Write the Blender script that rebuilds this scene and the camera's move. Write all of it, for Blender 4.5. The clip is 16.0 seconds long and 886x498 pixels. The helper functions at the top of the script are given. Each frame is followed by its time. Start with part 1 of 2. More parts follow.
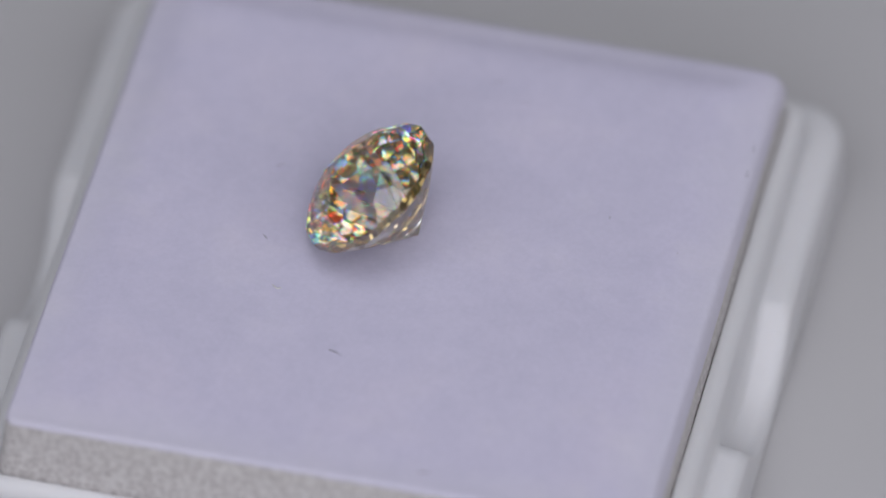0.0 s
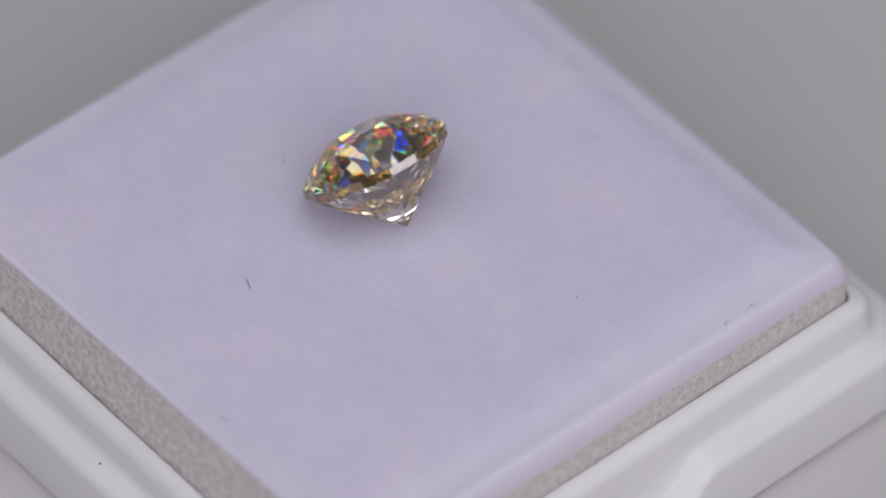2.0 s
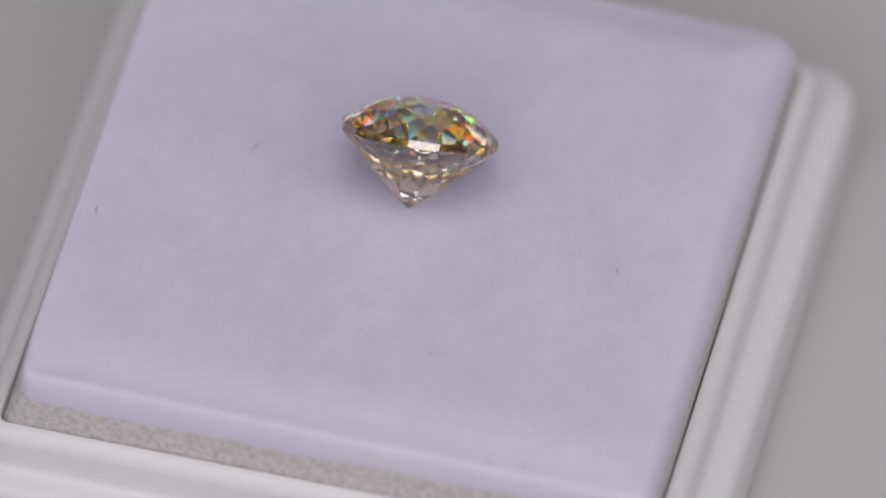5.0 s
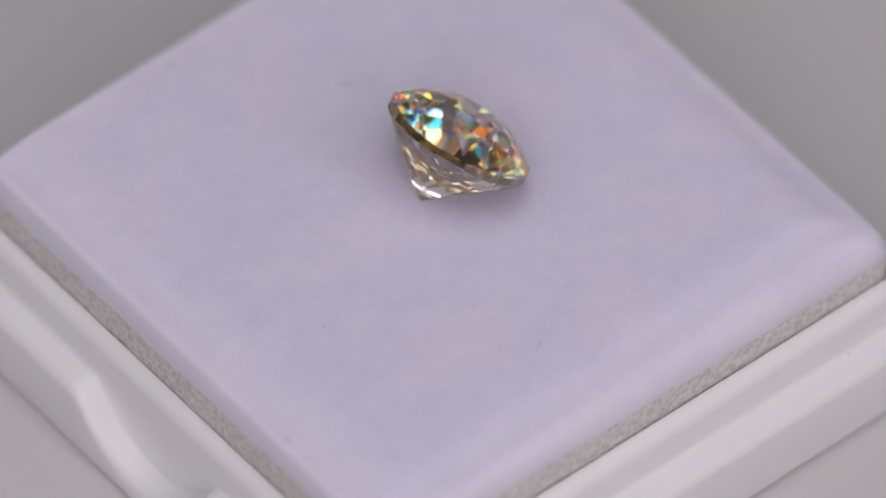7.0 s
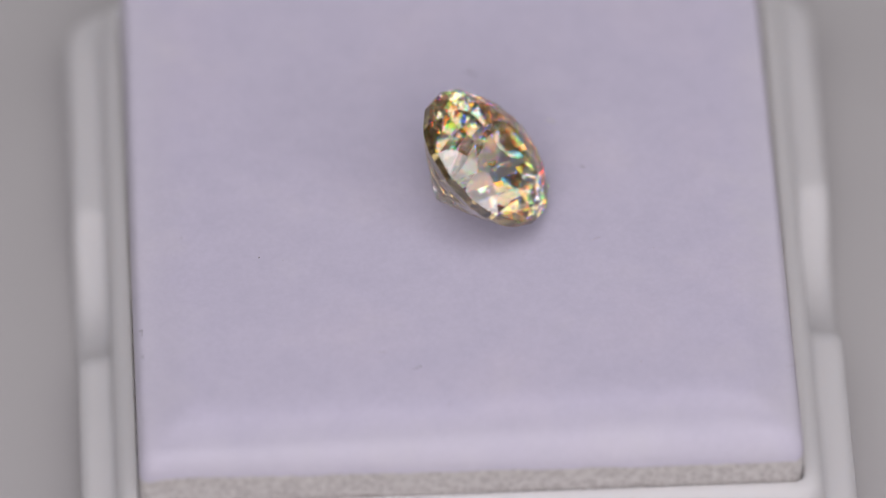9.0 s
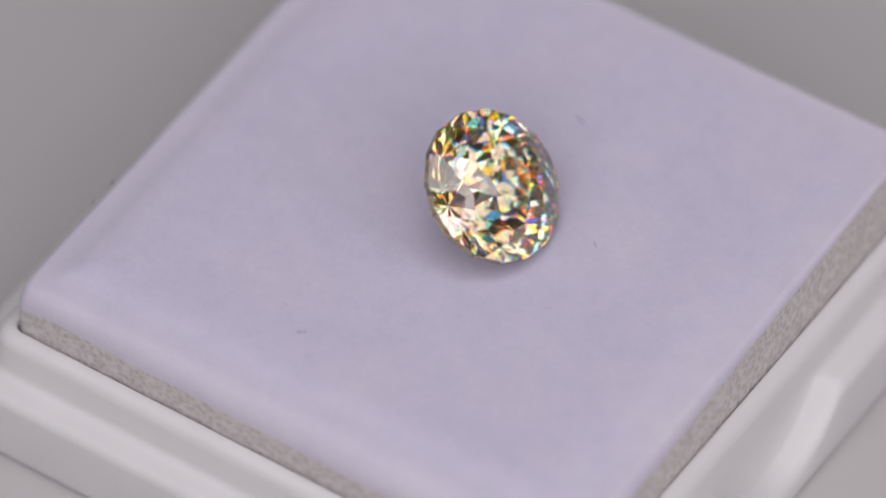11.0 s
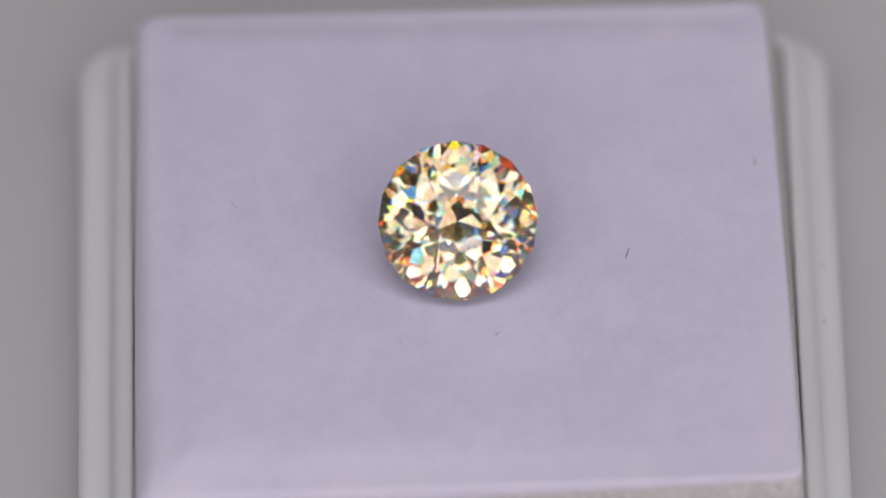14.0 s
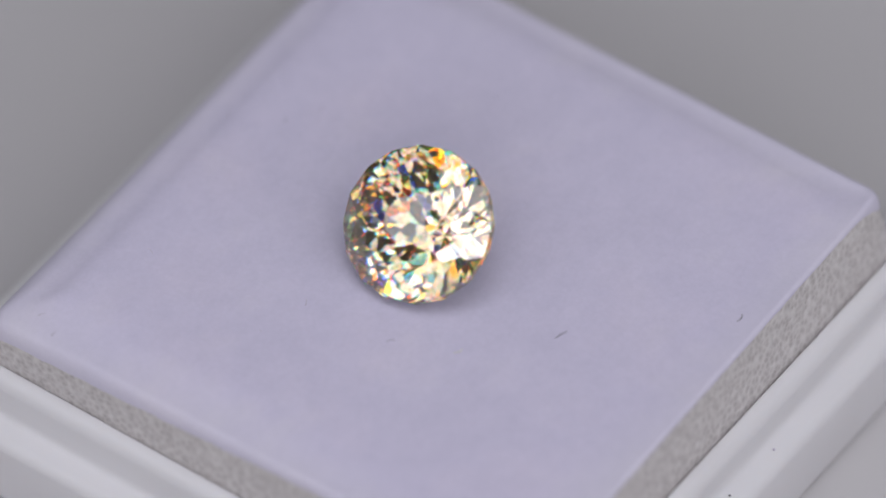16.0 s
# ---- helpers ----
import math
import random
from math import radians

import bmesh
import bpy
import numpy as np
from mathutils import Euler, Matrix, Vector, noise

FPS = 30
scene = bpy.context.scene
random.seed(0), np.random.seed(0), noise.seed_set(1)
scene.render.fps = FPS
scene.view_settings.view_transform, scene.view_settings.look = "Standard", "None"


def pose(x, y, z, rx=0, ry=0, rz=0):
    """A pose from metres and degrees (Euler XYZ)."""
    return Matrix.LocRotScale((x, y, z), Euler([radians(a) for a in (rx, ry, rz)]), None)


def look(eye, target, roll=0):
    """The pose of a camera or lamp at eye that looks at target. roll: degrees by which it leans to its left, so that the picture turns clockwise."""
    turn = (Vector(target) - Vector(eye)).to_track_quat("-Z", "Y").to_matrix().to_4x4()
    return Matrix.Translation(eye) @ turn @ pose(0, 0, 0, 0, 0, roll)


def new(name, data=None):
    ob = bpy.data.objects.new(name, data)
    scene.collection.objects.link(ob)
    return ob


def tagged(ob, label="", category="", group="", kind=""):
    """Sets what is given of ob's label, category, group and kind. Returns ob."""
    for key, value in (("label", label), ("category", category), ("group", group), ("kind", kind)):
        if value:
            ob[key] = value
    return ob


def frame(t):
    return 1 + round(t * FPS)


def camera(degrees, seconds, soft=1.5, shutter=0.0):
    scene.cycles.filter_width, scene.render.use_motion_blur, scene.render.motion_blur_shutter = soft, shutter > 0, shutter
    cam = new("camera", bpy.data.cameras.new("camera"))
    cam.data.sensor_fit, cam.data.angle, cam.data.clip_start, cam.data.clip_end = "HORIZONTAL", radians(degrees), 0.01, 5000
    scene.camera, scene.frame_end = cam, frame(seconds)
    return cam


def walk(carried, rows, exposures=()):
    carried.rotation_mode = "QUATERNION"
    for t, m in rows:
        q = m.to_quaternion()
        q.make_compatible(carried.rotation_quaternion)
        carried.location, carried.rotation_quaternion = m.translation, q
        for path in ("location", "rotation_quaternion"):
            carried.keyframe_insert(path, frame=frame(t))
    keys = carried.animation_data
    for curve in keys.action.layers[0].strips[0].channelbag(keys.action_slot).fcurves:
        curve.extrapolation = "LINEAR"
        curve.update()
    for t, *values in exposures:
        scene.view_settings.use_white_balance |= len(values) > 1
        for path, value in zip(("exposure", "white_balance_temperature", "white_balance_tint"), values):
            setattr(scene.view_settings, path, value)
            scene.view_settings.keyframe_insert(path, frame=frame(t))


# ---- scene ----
# A faceted stone on a foam pad in a small square plastic box, on a turning plate.
# z = 0 is the plate, the turning axis is the z axis. MM turns millimetres into metres.
MM = 0.001
FOAM = 7.8            # height of the pad's top, mm
ELEV = radians(48.0)
DIST = 420.0


def axis_mm(x, y, z):
    return Vector((x * MM, y * MM, z * MM))


cam = camera(4.668, 16.0)
side = Vector((1, 0, 0))
upward = Vector((0, math.sin(ELEV), math.cos(ELEV)))
aim = axis_mm(0, 0, FOAM) + side * 0.475 * MM - upward * 1.157 * MM
eye = axis_mm(0, 0, FOAM) + Vector((0, -math.cos(ELEV), math.sin(ELEV))) * DIST * MM
cam.data.dof.use_dof = True
cam.data.dof.focus_distance = 0.4180
cam.data.dof.aperture_fstop = 22.0
walk(cam, [(0, look(eye, aim, 0.15)), (16, look(eye, aim, 0.15))],
     exposures=[(0, 0.15, 5980, 13.5), (1, 0.22, 6090, 14.5), (1.5, 0.23, 6150, 15), (3, 0.21, 6260, 16.5), (6.5, 0.23, 6390, 17), (12.5, 0.22, 6400, 17), (14.5, 0.17, 6260, 17.5), (16, 0.18, 6080, 15)])

# ---- light: dim unseen walls, two added overhead panels, small diffused lamps round the lens ----
world = bpy.data.worlds.new("room_light")
scene.world = world
world.use_nodes = True
world.node_tree.nodes["Background"].inputs[0].default_value = (0.9, 0.93, 1.0, 1)
world.node_tree.nodes["Background"].inputs[1].default_value = 0.16


def panel(name, at, target, sx, sy, watts, tint):
    d = bpy.data.lights.new(name, "AREA")
    d.shape, d.size, d.size_y, d.energy, d.color = "RECTANGLE", sx, sy, watts, tint
    ob = new(name, d)
    ob.matrix_world = look(at, target)
    return ob


def around(azimuth, elevation, d):
    a, e = radians(azimuth), radians(elevation)
    return (d * math.cos(e) * math.sin(a), -d * math.cos(e) * math.cos(a), d * math.sin(e))


# two long unseen panels added overhead as soft fill, and five small diffused lamps set round the lens
for x in (-0.30, 0.30):
    panel("overhead_fill", (x, -0.14, 0.75), (x * 0.3, -0.05, 0), 0.33, 1.02, 1.16, (1.0, 0.992, 0.985))
panel("side_lamp", around(21, 46, 0.31), (0, 0, 0), 0.085, 0.095, 0.036, (1.0, 0.95, 0.90))
panel("side_lamp", around(-21, 46, 0.31), (0, 0, 0), 0.085, 0.095, 0.034, (0.985, 0.985, 1.0))
panel("side_lamp", around(55, 26, 0.31), (0, 0, 0), 0.09, 0.09, 0.055, (1.0, 0.97, 0.96))
panel("top_lamp", around(0, 68, 0.33), (0, 0, 0), 0.09, 0.06, 0.032, (1.0, 0.97, 0.94))
panel("low_lamp", around(0, 32, 0.31), (0, 0, 0), 0.36, 0.065, 0.20, (1.0, 0.97, 0.96))
scene.cycles.max_bounces = scene.cycles.transmission_bounces = scene.cycles.glossy_bounces = 32


# ---- materials ----
def material(name):
    m = bpy.data.materials.new(name)
    m.use_nodes = True
    n = m.node_tree.nodes
    return m, n, m.node_tree.links, n["Principled BSDF"]


def noise_node(n, l, scale, detail=4, rough=0.55, coord="Object"):
    c = n.new("ShaderNodeTexCoord")
    t = n.new("ShaderNodeTexNoise")
    t.inputs["Scale"].default_value, t.inputs["Detail"].default_value, t.inputs["Roughness"].default_value = scale, detail, rough
    l.new(c.outputs[coord], t.inputs["Vector"])
    return t


def ramp(n, l, source, stops):
    r = n.new("ShaderNodeValToRGB")
    els = r.color_ramp.elements
    while len(els) < len(stops):
        els.new(0.5)
    for e, (p, c) in zip(els, stops):
        e.position, e.color = p, (*c, 1)
    l.new(source, r.inputs[0])
    return r


def mix(n, l, a, b, fac, mode="MULTIPLY"):
    m = n.new("ShaderNodeMix")
    m.data_type, m.blend_type = "RGBA", mode
    m.inputs[0].default_value = fac
    l.new(a, m.inputs[6])
    l.new(b, m.inputs[7])
    return m.outputs[2]


def bump(n, l, source, strength, depth, target, chain=None):
    b = n.new("ShaderNodeBump")
    b.inputs["Strength"].default_value, b.inputs["Distance"].default_value = strength, depth
    l.new(source, b.inputs["Height"])
    if chain:
        l.new(chain.outputs[0], b.inputs["Normal"])
    l.new(b.outputs[0], target)
    return b


def make_pad_skin():
    m, n, l, p = material("pad_skin")
    big = noise_node(n, l, 170, 4, 0.6)
    mid = noise_node(n, l, 900, 4, 0.65)
    fine = noise_node(n, l, 5200, 3)
    a = ramp(n, l, big.outputs[0], [(0.32, (0.755, 0.715, 0.878)), (0.5, (0.77, 0.728, 0.895)), (0.68, (0.79, 0.738, 0.898))])
    b = ramp(n, l, mid.outputs[0], [(0.3, (0.955, 0.96, 0.965)), (0.6, (1, 1, 1))])
    c = ramp(n, l, fine.outputs[0], [(0.3, (0.955, 0.955, 0.955)), (0.7, (1, 1, 1))])
    patchy = noise_node(n, l, 330, 5, 0.6)
    d = ramp(n, l, patchy.outputs[0], [(0.38, (0.985, 0.985, 0.99)), (0.56, (1, 1, 1)), (0.72, (1.025, 1.03, 1.01))])
    tone = mix(n, l, mix(n, l, a.outputs[0], b.outputs[0], 1.0), c.outputs[0], 1.0)
    tone = mix(n, l, tone, d.outputs[0], 1.0)
    # the skin turns paler towards the pad's borders, with a ragged limit
    where = n.new("ShaderNodeTexCoord")
    axes = n.new("ShaderNodeSeparateXYZ")
    l.new(where.outputs["Object"], axes.inputs[0])
    far = []
    for k in (0, 1):
        a_ = n.new("ShaderNodeMath")
        a_.operation = "ABSOLUTE"
        l.new(axes.outputs[k], a_.inputs[0])
        far.append(a_.outputs[0])
    most = n.new("ShaderNodeMath")
    most.operation = "MAXIMUM"
    l.new(far[0], most.inputs[0])
    l.new(far[1], most.inputs[1])
    ragged = n.new("ShaderNodeMath")
    ragged.operation, ragged.inputs[1].default_value = "MULTIPLY_ADD", 0.0022
    l.new(patchy.outputs[0], ragged.inputs[0])
    l.new(most.outputs[0], ragged.inputs[2])
    span = n.new("ShaderNodeMapRange")
    span.inputs[1].default_value, span.inputs[2].default_value = 0.0116, 0.0140
    span.inputs[3].default_value, span.inputs[4].default_value = 0.0, 0.42
    l.new(ragged.outputs[0], span.inputs[0])
    pale = n.new("ShaderNodeMix")
    pale.data_type = "RGBA"
    pale.inputs[7].default_value = (0.81, 0.785, 0.835, 1)
    l.new(span.outputs[0], pale.inputs[0])
    l.new(tone, pale.inputs[6])
    l.new(pale.outputs[2], p.inputs["Base Color"])
    p.inputs["Roughness"].default_value = 0.92
    p.inputs["Specular IOR Level"].default_value = 0.12
    p.inputs["Sheen Weight"].default_value = 0.15
    soft = bump(n, l, mid.outputs[0], 0.25, 0.00006, p.inputs["Normal"])
    bump(n, l, fine.outputs[0], 0.25, 0.00003, p.inputs["Normal"], soft)
    return m


def make_pad_core():
    m, n, l, p = material("pad_core")
    c = n.new("ShaderNodeTexCoord")
    v = n.new("ShaderNodeTexVoronoi")
    v.inputs["Scale"].default_value = 3900
    l.new(c.outputs["Object"], v.inputs["Vector"])
    g = noise_node(n, l, 2600, 4, 0.7)
    a = ramp(n, l, v.outputs["Distance"], [(0.05, (0.58, 0.545, 0.53)), (0.45, (0.71, 0.675, 0.66)), (0.8, (0.80, 0.77, 0.755))])
    b = ramp(n, l, g.outputs[0], [(0.3, (0.86, 0.86, 0.86)), (0.6, (1, 1, 1))])
    l.new(mix(n, l, a.outputs[0], b.outputs[0], 1.0), p.inputs["Base Color"])
    p.inputs["Roughness"].default_value = 0.75
    first = bump(n, l, v.outputs["Distance"], 0.55, 0.00008, p.inputs["Normal"])
    bump(n, l, g.outputs[0], 0.4, 0.00006, p.inputs["Normal"], first)
    return m


def make_plastic():
    m, n, l, p = material("white_plastic")
    big = noise_node(n, l, 120, 3)
    fine = noise_node(n, l, 2500, 2)
    a = ramp(n, l, big.outputs[0], [(0.3, (0.815, 0.805, 0.815)), (0.7, (0.845, 0.835, 0.845))])
    l.new(a.outputs[0], p.inputs["Base Color"])
    r = ramp(n, l, fine.outputs[0], [(0.3, (0.38, 0.38, 0.38)), (0.7, (0.5, 0.5, 0.5))])
    l.new(r.outputs[0], p.inputs["Roughness"])
    p.inputs["Specular IOR Level"].default_value = 0.45
    p.inputs["Subsurface Weight"].default_value = 0.25
    p.inputs["Subsurface Radius"].default_value = (1, 0.95, 0.9)
    p.inputs["Subsurface Scale"].default_value = 0.0006
    bump(n, l, big.outputs[0], 0.15, 0.0002, p.inputs["Normal"])
    return m


def make_plate():
    m, n, l, p = material("plate_board")
    big = noise_node(n, l, 25, 3)
    fine = noise_node(n, l, 1500, 3)
    a = ramp(n, l, big.outputs[0], [(0.3, (0.58, 0.565, 0.565)), (0.7, (0.62, 0.605, 0.605))])
    l.new(a.outputs[0], p.inputs["Base Color"])
    p.inputs["Roughness"].default_value = 0.8
    bump(n, l, fine.outputs[0], 0.2, 0.00003, p.inputs["Normal"])
    return m


def make_stone(name, lobes, mirror):
    """A clear stone: one refraction for each share of the spectrum, and a gloss that Fresnel drives."""
    m = bpy.data.materials.new(name)
    m.use_nodes = True
    n, l = m.node_tree.nodes, m.node_tree.links
    n.remove(n["Principled BSDF"])
    last = None
    for ior, tint in lobes:
        g = n.new("ShaderNodeBsdfRefraction")
        g.inputs["Color"].default_value, g.inputs["Roughness"].default_value, g.inputs["IOR"].default_value = (*tint, 1), 0.0, ior
        if last is None:
            last = g.outputs[0]
        else:
            add = n.new("ShaderNodeAddShader")
            l.new(last, add.inputs[0])
            l.new(g.outputs[0], add.inputs[1])
            last = add.outputs[0]
    gloss = n.new("ShaderNodeBsdfGlossy")
    gloss.inputs["Color"].default_value, gloss.inputs["Roughness"].default_value = (*mirror, 1), 0.0
    fresnel = n.new("ShaderNodeFresnel")
    fresnel.inputs["IOR"].default_value = 2.65
    both = n.new("ShaderNodeMixShader")
    l.new(fresnel.outputs[0], both.inputs[0])
    l.new(last, both.inputs[1])
    l.new(gloss.outputs[0], both.inputs[2])
    l.new(both.outputs[0], n["Material Output"].inputs["Surface"])
    return m


def make_dark(name, col):
    m, n, l, p = material(name)
    t = noise_node(n, l, 9000, 2)
    a = ramp(n, l, t.outputs[0], [(0.3, col), (0.7, tuple(min(1, 1.8 * c + 0.02) for c in col))])
    l.new(a.outputs[0], p.inputs["Base Color"])
    p.inputs["Roughness"].default_value = 0.6
    return m


SKIN, CORE, PLASTIC, PLATE = make_pad_skin(), make_pad_core(), make_plastic(), make_plate()
# the crown splits light into a warm, a middle and a cool share; the body behind it is faintly yellow; the girdle's
# golden brown paints in reflections from inside the stone
STONE_CROWN = make_stone("stone_crown", ((2.56, (0.81, 0.175, 0.0)), (2.65, (0.18, 0.60, 0.105)), (2.75, (0.01, 0.165, 0.755))), (1.0, 0.99, 0.97))
STONE_BODY = make_stone("stone_body", ((2.65, (0.975, 0.975, 0.97)),), (0.945, 0.90, 0.80))
STONE_GIRDLE, n_, l_, p_ = material("stone_girdle")
girdle_tone = ramp(n_, l_, noise_node(n_, l_, 1400).outputs[0], [(0.3, (0.32, 0.21, 0.04)), (0.7, (0.52, 0.36, 0.09))])
l_.new(girdle_tone.outputs[0], p_.inputs["Base Color"])
p_.inputs["Transmission Weight"].default_value, p_.inputs["IOR"].default_value, p_.inputs["Roughness"].default_value = 1.0, 2.655, 0.02
LINT_DARK, LINT_GREY = make_dark("dark_lint", (0.06, 0.055, 0.06)), make_dark("grey_lint", (0.44, 0.41, 0.47))
CURL, n_, l_, p_ = material("foam_strand")
curl_tone = ramp(n_, l_, noise_node(n_, l_, 3000).outputs[0], [(0.3, (0.72, 0.70, 0.69)), (0.7, (0.9, 0.89, 0.88))])
l_.new(curl_tone.outputs[0], p_.inputs["Base Color"])
p_.inputs["Roughness"].default_value = 0.2
# grey of the added, unseen walls, dim so the stone reflects dark areas
WALL, n_, l_, p_ = material("unseen_wall_grey")
wall_tone = ramp(n_, l_, noise_node(n_, l_, 3).outputs[0], [(0.3, (0.28, 0.28, 0.28)), (0.7, (0.33, 0.33, 0.33))])
l_.new(wall_tone.outputs[0], p_.inputs["Base Color"])
p_.inputs["Roughness"].default_value = 0.85


# ---- helpers ----
def to_mesh(name, bm, mat, smooth=False, angle=35):
    bmesh.ops.recalc_face_normals(bm, faces=bm.faces[:])
    me = bpy.data.meshes.new(name)
    bm.to_mesh(me)
    bm.free()
    me.materials.append(mat)
    if smooth:
        me.shade_smooth()
        me.set_sharp_from_angle(angle=radians(angle))
    return me


def part(name, bm, mat, parent, label="", smooth=False, angle=35):
    ob = new(name, to_mesh(name, bm, mat, smooth, angle))
    ob.parent = parent
    if label:
        tagged(ob, label)
    return ob


def from_rings(rings, cap_first=False, cap_last=False):
    """A skin through closed rings of points, all of one length (mm)."""
    bm = bmesh.new()
    vs = [[bm.verts.new(axis_mm(*p)) for p in ring] for ring in rings]
    k = len(rings[0])
    for a, b in zip(vs, vs[1:]):
        for i in range(k):
            bm.faces.new((a[i], a[(i + 1) % k], b[(i + 1) % k], b[i]))
    if cap_first:
        bm.faces.new(vs[0][::-1])
    if cap_last:
        bm.faces.new(vs[-1])
    return bm


def rounded_square(half_x, half_y, r, z, steps=6, along=14):
    """A closed ring, corner arcs joined by evenly divided sides."""
    pts = []
    for q, (sx, sy) in enumerate(((1, 1), (-1, 1), (-1, -1), (1, -1))):
        for s in range(steps + 1):
            a = radians(90 * q + 90 * s / steps)
            pts.append((sx * (half_x - r) + r * math.cos(a), sy * (half_y - r) + r * math.sin(a), z))
        nx, ny = ((-1, 1), (-1, -1), (1, -1), (1, 1))[q]
        a = radians(90 * q + 90)
        p0 = pts[-1]
        p1 = (nx * (half_x - r) + r * math.cos(a), ny * (half_y - r) + r * math.sin(a), z)
        for s in range(1, along):
            f = s / along
            pts.append((p0[0] + (p1[0] - p0[0]) * f, p0[1] + (p1[1] - p0[1]) * f, z))
    return pts


def thread(points, radius, sides=5):
    """A thin tapering tube along points (mm)."""
    pts = [Vector(p) for p in points]
    smooth = []
    for i in range(len(pts) - 1):
        for k in range(4):
            smooth.append(pts[i].lerp(pts[i + 1], k / 4))
    smooth.append(pts[-1])
    rings = []
    for i, p in enumerate(smooth):
        d = (smooth[min(i + 1, len(smooth) - 1)] - smooth[max(i - 1, 0)]).normalized()
        a = d.orthogonal().normalized()
        b = d.cross(a)
        f = 0.45 + 0.55 * math.sin(math.pi * min(1, max(0, i / (len(smooth) - 1))))
        rings.append([tuple(p + (a * math.cos(2 * math.pi * k / sides) + b * math.sin(2 * math.pi * k / sides)) * radius * f) for k in range(sides)])
    return from_rings(rings, True, True)


# ---- the turn ----
def angle_at(t):
    return -(18.06 * t + 0.012 * t * t)


TURNING = []          # (thing, rest pose)


def turns(ob, rest):
    ob.matrix_world = rest
    TURNING.append((ob, rest.copy()))
    return ob


BOX_TURN = -13.7      # the box's own angle on the plate
BOX_AT = pose(0, 0, 0, 0, 0, BOX_TURN) @ pose(-1.03 * MM, -1.15 * MM, 0)

# ---- setting: plate, table top and the unseen grey walls added round it ----
bm = bmesh.new()
bmesh.ops.create_circle(bm, cap_ends=True, segments=96, radius=0.16)
top = bmesh.ops.extrude_face_region(bm, geom=bm.faces[:])
bmesh.ops.translate(bm, verts=[v for v in top["geom"] if isinstance(v, bmesh.types.BMVert)], vec=(0, 0, 0.012))
bmesh.ops.translate(bm, verts=bm.verts[:], vec=(0, 0, -0.012))
bmesh.ops.bevel(bm, geom=[e for e in bm.edges if all(abs(v.co.z) < 1e-6 for v in e.verts)], offset=0.002, segments=3, affect="EDGES")
plate = new("turntable_plate", to_mesh("turntable_plate", bm, PLATE))
tagged(plate, "matte light grey round turntable plate under the box", "turntable")
turns(plate, Matrix())


def slab(name, sx, sy, sz, at, mat):
    bm = bmesh.new()
    bmesh.ops.create_cube(bm, size=1)
    bmesh.ops.scale(bm, verts=bm.verts[:], vec=(sx, sy, sz))
    bmesh.ops.translate(bm, verts=bm.verts[:], vec=at)
    return tagged(new(name, to_mesh(name, bm, mat)), kind="structure")


slab("ground", 1.5, 1.5, 0.04, (0, 0, -0.032), PLATE)
# walls and ceiling out of view, added to shape reflections and bounced light
slab("unseen_wall_north", 1.5, 0.03, 0.95, (0, 0.765, 0.463), WALL)
slab("unseen_wall_south", 1.5, 0.03, 0.95, (0, -0.765, 0.463), WALL)
slab("unseen_wall_east", 0.03, 1.56, 0.95, (0.765, 0, 0.463), WALL)
slab("unseen_wall_west", 0.03, 1.56, 0.95, (-0.765, 0, 0.463), WALL)
slab("unseen_ceiling", 1.56, 1.56, 0.03, (0, 0, 0.953), WALL)

# ---- the box ----
RIM, LEDGE = FOAM - 2.8, FOAM - 4.5
INNER, RIM_OUT, OUTER = 12.7, 13.5, 14.85


def notch(x, y):
    """How far the ledge dips for the thumb notches in the middle of two opposite sides."""
    if abs(x) < RIM_OUT + 0.1 or abs(y) > 3.4:
        return 0.0
    u = abs(y) / 3.4
    return 0.35 * min(1.0, (1 - u) / 0.06) + 1.9 * (1 - u * u) ** 0.8


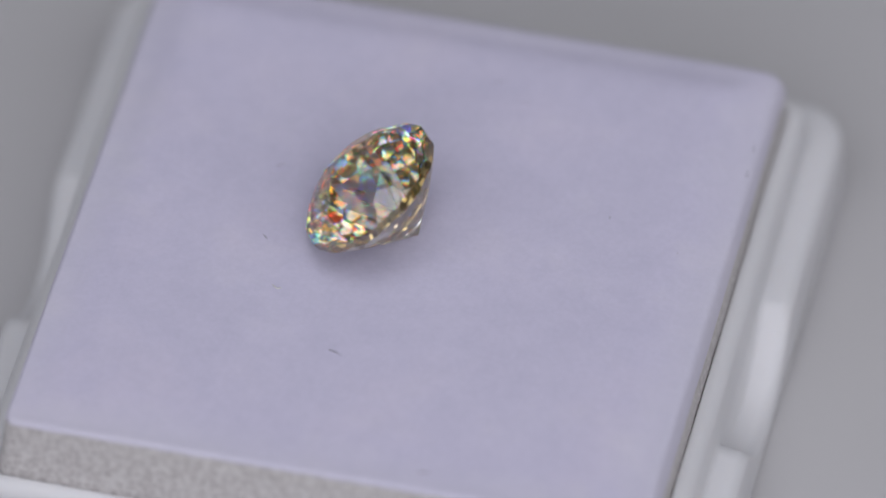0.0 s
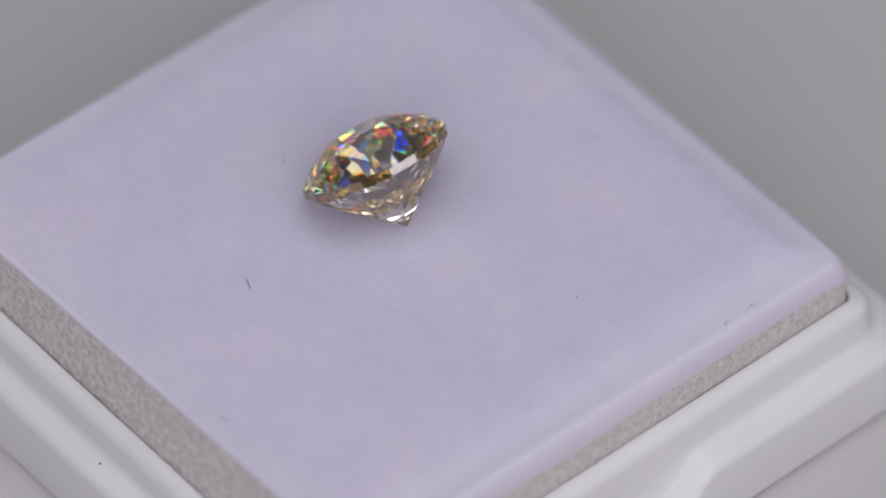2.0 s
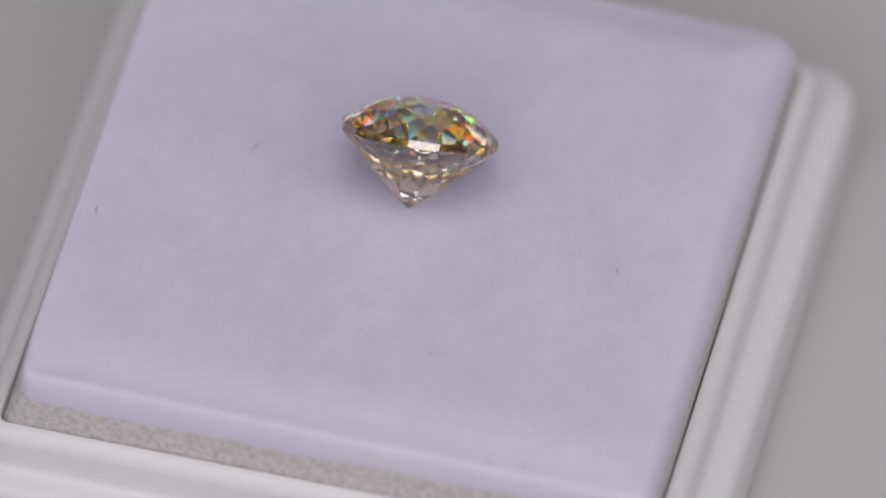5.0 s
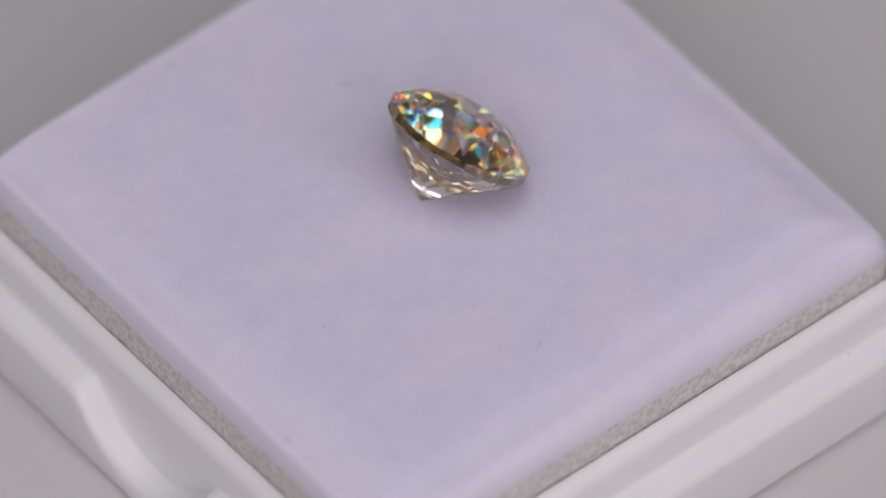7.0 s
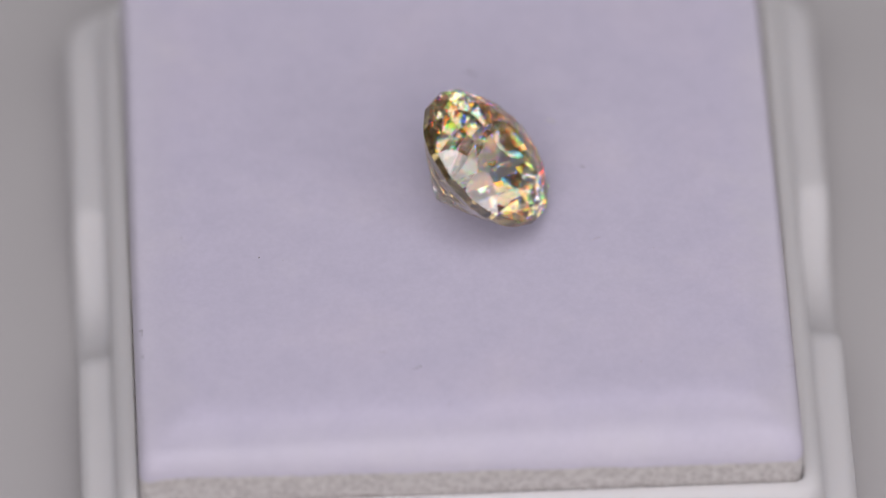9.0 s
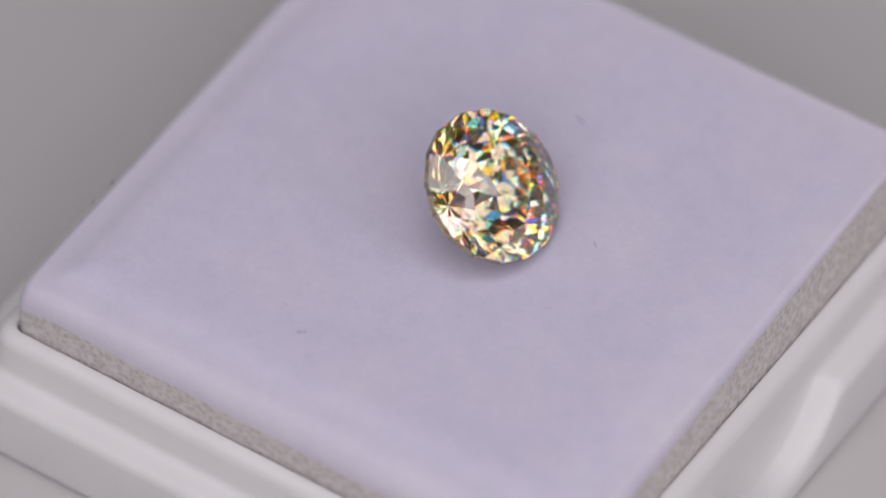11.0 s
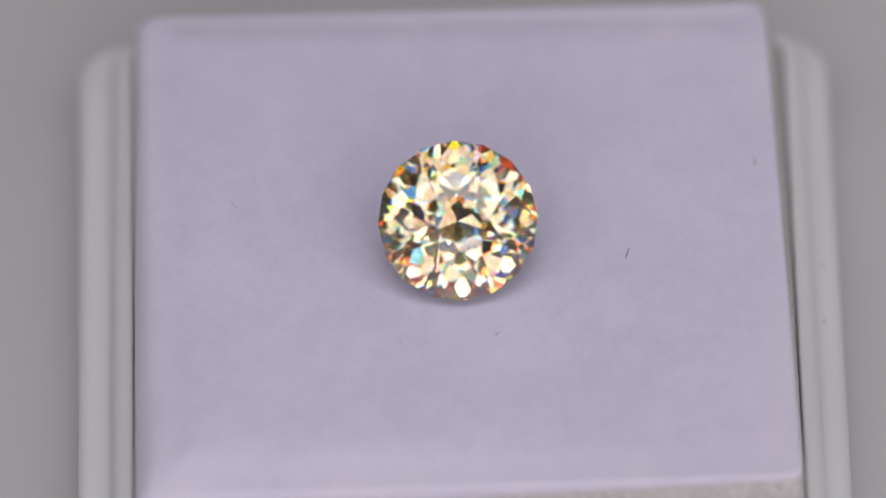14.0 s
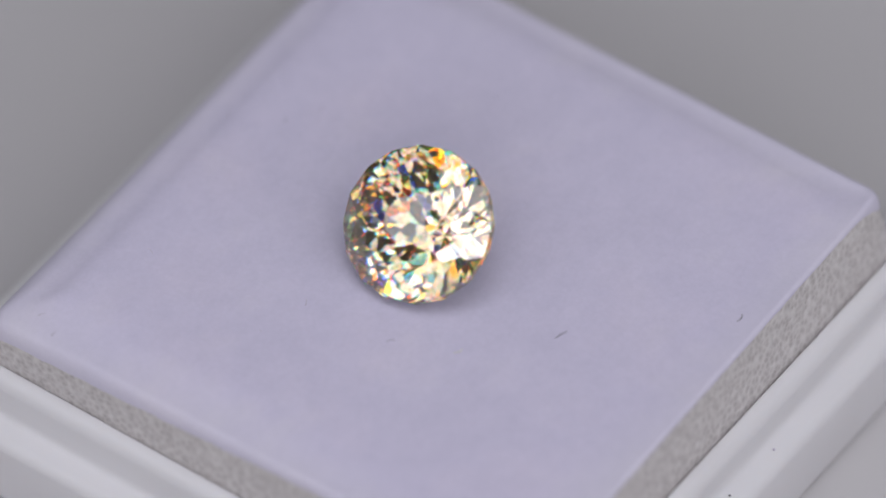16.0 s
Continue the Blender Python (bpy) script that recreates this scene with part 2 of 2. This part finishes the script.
def build_box():
    empty = new("gem_box")
    steps, along = 6, 48

    def ring(half, r, z, dip=False):
        pts = rounded_square(half, half, r, z, steps, along)
        # the well is moulded a little longer at the -y side
        longer = 0.28 if half < RIM_OUT + 0.02 else 0.12 if half < OUTER - 0.6 else 0.0
        return [(x, y - longer * min(1.0, max(0.0, -y / 12.0)) ** 8, zz - (notch(x, y) if dip else 0)) for x, y, zz in pts]

    rings = [ring(INNER - 0.2, 0.3, 0.9), ring(INNER, 0.4, RIM - 0.16)]
    # the rim: a crisp inner edge, then a long roll to the outside
    for q in range(7):
        a = radians(15 * q)
        rings.append(ring(INNER + 0.13 - 0.12 * math.cos(a), 0.45, RIM - 0.12 + 0.12 * math.sin(a)))
    for q in range(1, 9):
        a = radians(80 * q / 8)
        rings.append(ring(INNER + 0.2 + (RIM_OUT - INNER - 0.22) * math.sin(a), 0.5 + 0.08 * q, RIM - 0.62 * (1 - math.cos(a))))
    rings.append(ring(RIM_OUT + 0.03, 1.15, LEDGE + 0.35))
    # the fillet and the ledge with its rolled outer edge
    for q in range(5):
        a = radians(90 * q / 4)
        rings.append(ring(RIM_OUT + 0.05 + 0.25 * (1 - math.cos(a)), 1.2 + 0.03 * q, LEDGE + 0.25 * (1 - math.sin(a)), True))
    for q in range(8):
        a = radians(84 * q / 7)
        rings.append(ring(OUTER - 0.52 + 0.52 * math.sin(a), 1.5 + 0.06 * q, LEDGE - 0.50 * (1 - math.cos(a)), True))
    rings += [ring(OUTER + 0.06, 2.0, 0.40), ring(OUTER + 0.02, 2.0, 0.16), ring(OUTER - 0.16, 1.9, 0.02), ring(INNER - 1.0, 1.0, 0.0)]
    bm = from_rings(rings)
    part("tray", bm, PLASTIC, empty, "translucent white moulded plastic tray with stepped rim", True, 62)
    bm = from_rings([ring(INNER - 0.2, 0.3, 0.9), ring(INNER - 0.2, 0.3, 0.5)], True, True)
    part("tray_floor", bm, PLASTIC, empty)
    tagged(empty, "small square white plastic gem box, open, with two thumb notches", "box")
    return turns(empty, BOX_AT)


build_box()


# ---- the foam pad ----
# how deep and how wide the top edge rolls over, at the two ends of the +x, +y, -x and -y sides
EDGE = {(1, 0): ((1.20, 0.50), (0.95, 0.50)), (0, 1): ((1.00, 1.15), (0.88, 0.70)),
        (-1, 0): ((0.22, 0.30), (0.70, 0.50)), (0, -1): ((0.18, 0.28), (0.18, 0.28))}
# how far the top sags towards each side, at its two ends
SAG = {(1, 0): (0.20, 0.60), (0, 1): (0.82, 0.62), (-1, 0): (0.0, 0.75), (0, -1): (0.0, 0.0)}

BEAD = 0.11           # the raised lip along the rolled edge


def sag(x, y):
    """How much lower than its middle the pad's top lies."""
    total = 0.0
    for k, (low, high) in SAG.items():
        u = max(0.0, 1 - (12.4 - (k[0] * x + k[1] * y)) / 2.7)
        f = min(1.0, max(0.0, ((y if k[0] else x) + 12.5) / 25.0))
        total += ((low + (high - low) * f) * min(1.0, u) ** 2.0) ** 3
    return total ** (1 / 3)


def edge_blend(x, y):
    """Depth and inset of the roll at a point of the pad's outline."""
    w = {k: max(0.0, (k[0] * x + k[1] * y) / 12.0) ** 24 for k in EDGE}
    s = sum(w.values()) + 1e-9
    depth = inset = 0.0
    for k, (low, high) in EDGE.items():
        f = min(1.0, max(0.0, ((y if k[0] else x) + 12.5) / 25.0))
        f = f * f * (3 - 2 * f)
        depth += w[k] / s * (low[0] + (high[0] - low[0]) * f)
        inset += w[k] / s * (low[1] + (high[1] - low[1]) * f)
    return depth, inset


def build_pad():
    empty = new("foam_pad")
    half, steps, along = 12.67, 6, 60

    def wob(x, y, amount, f=0.9):
        return amount * noise.noise(Vector((x * f, y * f, 3.0)))

    def trimmed(x, y):
        """The pad was cut a little short on two sides."""
        if x < 0:
            x += 0.014 * (13 - y) * min(1.0, -x / 12.0) ** 6
        if y < 0:
            y += (0.20 + 0.022 * x) * min(1.0, -y / 12.0) ** 6
        else:
            y -= 0.05 * min(1.0, y / 12.0) ** 6
        return x, y

    base = [(*trimmed(x, y), z) for x, y, z in rounded_square(half, half, 0.5, 0, steps, along)]
    full = [(x, y - 0.05 * min(1.0, max(0.0, y) / 12.0) ** 6 - 0.25 * min(1.0, max(0.0, -y) / 12.0) ** 8, z) for x, y, z in rounded_square(half, half, 0.5, 0, steps, along)]

    def ring(u):
        """u = 0 at the foot of the rounding, 1 where the flat top begins."""
        out = []
        for x, y, _ in base:
            depth, inset = edge_blend(x, y)
            depth *= 1 + wob(x, y, 0.10, 0.5)
            a = u * math.pi / 2
            k = (half - inset * (1 - max(0.0, math.cos(a)) ** 0.75)) / half
            z = FOAM - sag(x * k, y * k) - depth * (1 - math.sin(a) ** 0.72) + (wob(x, y, 0.06, 2.2) + wob(x, y, 0.04, 7.0)) * (1 - u) + BEAD * min(1.0, depth / 0.8) * math.sin(math.pi * min(1.0, max(0.0, (u - 0.3) / 0.8)))
            out.append((x * k, y * k, z))
        return out

    rings = [ring(u) for u in (0, 0.03, 0.1, 0.22, 0.36, 0.5, 0.64, 0.78, 0.9, 1.0)]
    last = rings[-1]
    for f in (0.985, 0.965, 0.945, 0.92, 0.895, 0.87, 0.845, 0.82, 0.79, 0.76, 0.72, 0.65, 0.55, 0.45, 0.35, 0.25, 0.1):
        rings.append([(x * f, y * f, FOAM - sag(x * f, y * f) - 0.05 * math.exp(-((f - 0.945) / 0.022) ** 2) * min(1.0, edge_blend(x, y)[0] / 0.8) + wob(x * f, y * f, 0.03, 0.35) + wob(x * f, y * f, 0.012, 1.1)) for x, y, _ in last])
    bm = from_rings(rings, False, True)
    part("pad_skin", bm, SKIN, empty, "smooth lavender white pad surface with softly rolled edge", True)

    top = ring(0)
    foot = RIM - 0.35
    sides = [[(x, y, 1.0) for x, y, _ in full], [(x, y, foot) for x, y, _ in full]]
    for f in (0.2, 0.4, 0.6, 0.8, 1.0):
        rough = 0.003 if f < 1 else 0.0
        sides.append([((a + (x - a) * f) * (1 + wob(x + f * 9, y, rough, 3)), (b + (y - b) * f) * (1 + wob(x, y + f * 7, rough, 3)), foot + (z - foot) * f)
                      for (a, b, _), (x, y, z) in zip(full, top)])
    bm = from_rings(sides, True, False)
    part("pad_core", bm, CORE, empty, "grey open-celled cut foam side", True)
    rnd = random.Random(5)
    curls = bmesh.new()
    k = len(base)
    for _ in range(240):
        i = rnd.randrange(k)
        x, y, z1 = top[i]
        f = rnd.uniform(0.05, 0.95)
        a, b, _ = full[i]
        x, y = a + (x - a) * f, b + (y - b) * f
        out = Vector((x, y, 0)).normalized() if abs(abs(x) - abs(y)) < 1 else (Vector((math.copysign(1, x), 0, 0)) if abs(x) > abs(y) else Vector((0, math.copysign(1, y), 0)))
        along_side = Vector((-out.y, out.x, 0))
        c = Vector((x, y, foot + (z1 - foot) * f)) + along_side * rnd.uniform(-0.2, 0.2) + out * 0.03
        size, spin, bend = rnd.uniform(0.04, 0.13), rnd.uniform(0, 6.28), rnd.uniform(-2.2, 2.2)
        path = []
        for q in range(5):
            a = spin + bend * q / 4
            path.append(c + (along_side * math.cos(a) + Vector((0, 0, 1)) * math.sin(a)) * size + out * 0.02 * math.sin(q))
        mesh = bpy.data.meshes.new("curl")
        one = thread(path, rnd.uniform(0.007, 0.013), 4)
        one.to_mesh(mesh)
        one.free()
        curls.from_mesh(mesh)
        bpy.data.meshes.remove(mesh)
    tagged(part("foam_curls", curls, CURL, empty, "fine shiny curled foam strands"), kind="stuff")
    tagged(empty, "square lavender white foam pad filling the plastic box", "foam pad")
    return turns(empty, BOX_AT)


build_pad()


# ---- the stone ----
def cut(bm, tilt, turn, reach, up=1):
    """Grind one flat: a plane leaning tilt degrees from level, facing turn, that meets the axis line at height reach."""
    a, b = radians(tilt + CUTTER.uniform(-0.4, 0.4) * (tilt > 0)), radians(turn + CUTTER.uniform(-1.0, 1.0))
    nrm = Vector((math.sin(a) * math.cos(b), math.sin(a) * math.sin(b), up * math.cos(a)))
    at = Vector((0, 0, up * reach))
    got = bmesh.ops.bisect_plane(bm, geom=bm.verts[:] + bm.edges[:] + bm.faces[:], dist=1e-5, plane_co=at, plane_no=nrm, clear_outer=True)
    rim = [e for e in got["geom_cut"] if isinstance(e, bmesh.types.BMEdge)]
    if len(rim) > 2:
        bmesh.ops.edgeloop_fill(bm, edges=rim)


CUTTER = random.Random(11)     # every flat is ground a little off
STONE_R, GIRDLE = 3.06, 0.17


def build_stone():
    empty = new("faceted_gemstone")
    bm = bmesh.new()
    bmesh.ops.create_cube(bm, size=12)
    for i in range(16):
        b = radians(22.5 * i + 11.25)
        nrm = Vector((math.cos(b), math.sin(b), 0))
        got = bmesh.ops.bisect_plane(bm, geom=bm.verts[:] + bm.edges[:] + bm.faces[:], dist=1e-5, plane_co=nrm * STONE_R * 0.985, plane_no=nrm, clear_outer=True)
        bmesh.ops.edgeloop_fill(bm, edges=[e for e in got["geom_cut"] if isinstance(e, bmesh.types.BMEdge)])

    def height(tilt, r, z):
        return z + r * math.tan(radians(tilt))

    corner = STONE_R * 0.985 / math.cos(radians(11.25))
    # sixteen triangles on the girdle, sixteen kites between them, then larger flats up to a small table
    for i in range(16):
        cut(bm, 43.5, 22.5 * i + 11.25, height(43.5, STONE_R * 0.985, GIRDLE))
    for i in range(16):
        cut(bm, 38.0, 22.5 * i, height(38.0, corner, GIRDLE))
    for i in range(8):
        cut(bm, 31.0, 45 * i + 11.25, height(31.0, 2.45, GIRDLE + 0.50))
    for i in range(8):
        cut(bm, 30.0, 45 * i + 33.75, height(30.0, 2.42, GIRDLE + 0.52))
    for i in range(8):
        cut(bm, 21.5, 45 * i, height(21.5, 1.96, GIRDLE + 0.80))
    for i in range(8):
        cut(bm, 14.0, 45 * i + 22.5, height(14.0, 1.42, GIRDLE + 1.03))
    cut(bm, 0.0, 0, GIRDLE + 1.17)
    for i in range(16):
        cut(bm, 50.5, 22.5 * i + 11.25, height(50.5, STONE_R * 0.985, GIRDLE), -1)
    for i in range(16):
        cut(bm, 45.0, 22.5 * i, height(45.0, 2.70, GIRDLE + 0.37), -1)
    for i in range(16):
        cut(bm, 42.4, 22.5 * i + 11.25, height(42.4, 2.15, GIRDLE + 0.90), -1)
    for i in range(8):
        cut(bm, 40.8, 45 * i, height(40.8, 1.50, GIRDLE + 1.48), -1)
    bmesh.ops.recalc_face_normals(bm, faces=bm.faces[:])
    low = min(v.co.z for v in bm.verts)

    def keep(test):
        c = bm.copy()
        c.faces.ensure_lookup_table()
        bmesh.ops.delete(c, geom=[f for f in c.faces if not test(f.normal.z)], context="FACES")
        for v in c.verts:
            v.co *= MM
        return c

    for name, test, label in (("crown", lambda z: z > 0.05, "domed crown with rings of bright facets"),
                              ("girdle", lambda z: abs(z) <= 0.05, "narrow sixteen-sided girdle"),
                              ("pavilion", lambda z: z < -0.05, "pointed pavilion")):
        c = keep(test)
        me = bpy.data.meshes.new(name)
        c.to_mesh(me)
        c.free()
        me.materials.append({"crown": STONE_CROWN, "girdle": STONE_GIRDLE, "pavilion": STONE_BODY}[name])
        ob = new(name, me)
        ob.parent = empty
        tagged(ob, label)
    bm.free()
    tagged(empty, "round brilliant pale yellow gemstone lying tilted on its pavilion", "gemstone")
    # lies on one pavilion facet, the tip at the point below
    lean = 181.0 + BOX_TURN
    tip = pose(0, 0, 0, 0, 0, BOX_TURN) @ axis_mm(-0.26, -0.96, FOAM + 0.05)
    rest = Matrix.Translation(tip) @ pose(0, 0, 0, 0, 0, lean) @ pose(0, 0, 0, 0, 40.5, 0) @ pose(0, 0, 0, 0, 0, 2.0) @ Matrix.Translation((0, 0, -low * MM))
    return turns(empty, rest)


build_stone()


# ---- lint and specks ----
def lint(name, label, group, ends, mat, radius, arch=0.04, bow=0.012, z=FOAM):
    """A fibre from one end to the other, lying with a slight arch; its origin is at its middle."""
    (x0, y0), (x1, y1) = ends[0], ends[-1]
    mx, my = (x0 + x1) / 2, (y0 + y1) / 2
    pts = []
    full = len(ends) > 2
    for k in range(6):
        f = k / 5
        if full:
            q = f * (len(ends) - 1)
            i = min(int(q), len(ends) - 2)
            x, y = (ends[i][j] + (ends[i + 1][j] - ends[i][j]) * (q - i) for j in (0, 1))
        else:
            w = math.sin(math.pi * f) * bow
            x, y = x0 + (x1 - x0) * f - (y1 - y0) * w * 4, y0 + (y1 - y0) * f + (x1 - x0) * w * 4
        pts.append((x - mx, y - my, radius + arch * math.sin(math.pi * f)))
    ob = new(name, to_mesh(name, thread(pts, radius), mat))
    tagged(ob, label, "lint", group)
    return turns(ob, Matrix.Translation(axis_mm(mx, my, z)))


def speck(name, label, group, x, y, z, size, mat):
    bm = bmesh.new()
    bmesh.ops.create_icosphere(bm, subdivisions=2, radius=size * MM)
    for v in bm.verts:
        v.co *= 1 + 0.5 * noise.noise(v.co * 1500 / size * 0.02 + Vector((x, y, z)))
        v.co.z *= 0.5
    ob = new(name, to_mesh(name, bm, mat))
    tagged(ob, label, "speck", group)
    return turns(ob, Matrix.Translation(axis_mm(x, y, z + size * 0.3)))


THREADS = "lint on the pad"
lint("lint_fibre", "short dark straight fibre lying on the foam pad", THREADS, [(-3.92, -6.74), (-3.43, -7.03)], LINT_DARK, 0.013)
lint("lint_fibre", "dark curved hair end on the foam pad", THREADS, [(2.46, 7.10), (2.62, 7.24), (2.84, 7.21)], LINT_DARK, 0.009)
lint("lint_fibre", "faint grey wisp on the foam pad", THREADS, [(4.02, 5.98), (3.75, 6.04), (3.48, 6.16)], LINT_GREY, 0.011)
lint("lint_fibre", "faint grey wisp on the foam pad", THREADS, [(1.92, 9.25), (2.18, 9.43)], LINT_GREY, 0.013)
lint("lint_fibre", "faint grey wisp on the foam pad", THREADS, [(-5.62, 2.86), (-6.02, 2.76)], LINT_GREY, 0.014)
lint("lint_fibre", "thin dark hair on the foam pad", THREADS, [(-6.50, -0.82), (-6.30, -1.10)], LINT_DARK, 0.010)
lint("lint_fibre", "bent dark hair near the pad's edge", THREADS, [(-0.50, -12.86), (-0.28, -12.98), (-0.05, -12.90)], LINT_DARK, 0.013)
lint("lint_fibre", "grey hair near the pad's corner", THREADS, [(-11.16, 11.15), (-10.77, 11.11)], LINT_GREY, 0.016)
lint("lint_fibre", "folded dark hair on the pad's rolled edge", THREADS, [(12.30, 2.60), (12.20, 2.30), (12.36, 2.36)], LINT_DARK, 0.012, z=FOAM - 0.1)
lint("lint_fibre", "grey hair on the pad's rolled edge", THREADS, [(-10.05, 11.90), (-10.30, 12.12)], LINT_GREY, 0.014, z=FOAM - 0.05)
lint("lint_fibre", "grey hair on the pad's rolled edge", THREADS, [(12.55, 3.55), (12.58, 3.82)], LINT_DARK, 0.012, z=FOAM - 0.02)
lint("lint_fibre", "faint grey wisp on the foam pad", THREADS, [(-5.53, 9.53), (-5.70, 9.24)], LINT_GREY, 0.012)
lint("lint_fibre", "short grey fibre on the foam pad", THREADS, [(-7.80, 3.97), (-7.84, 3.80)], LINT_GREY, 0.009)
lint("white_fluff", "pale fluff caught on the foam pad", THREADS, [(-6.08, -3.42), (-5.90, -3.66), (-5.74, -3.60)], CURL, 0.035, arch=0.01)
DOTS = "specks of dirt"
speck("dirt_speck", "tiny grey speck on the foam pad", DOTS, 6.07, 0.47, FOAM, 0.02, LINT_GREY)
speck("dirt_speck", "faint grey speck on the foam pad", DOTS, 9.51, -1.77, FOAM, 0.04, LINT_GREY)
speck("dirt_speck", "tiny black speck on the foam pad", DOTS, 6.91, 0.06, FOAM, 0.03, LINT_DARK)
speck("dirt_speck", "tiny dark speck on the plastic ledge", DOTS, -5.15, -14.46, LEDGE, 0.05, LINT_DARK)
speck("dirt_speck", "tiny dark speck on the plastic ledge", DOTS, -2.34, -15.20, LEDGE, 0.06, LINT_GREY)
speck("dirt_speck", "tiny dark speck on the plastic ledge", DOTS, -7.43, 14.70, LEDGE, 0.05, LINT_DARK)
speck("dirt_speck", "tiny dark speck on the plastic ledge", DOTS, 13.94, 0.60, LEDGE - 2.0, 0.04, LINT_DARK)

# ---- everything on the plate turns with it ----
def motions():
    for ob, rest in TURNING:
        walk(ob, [(0.5 * i, pose(0, 0, 0, 0, 0, angle_at(0.5 * i)) @ rest) for i in range(33)])


motions()
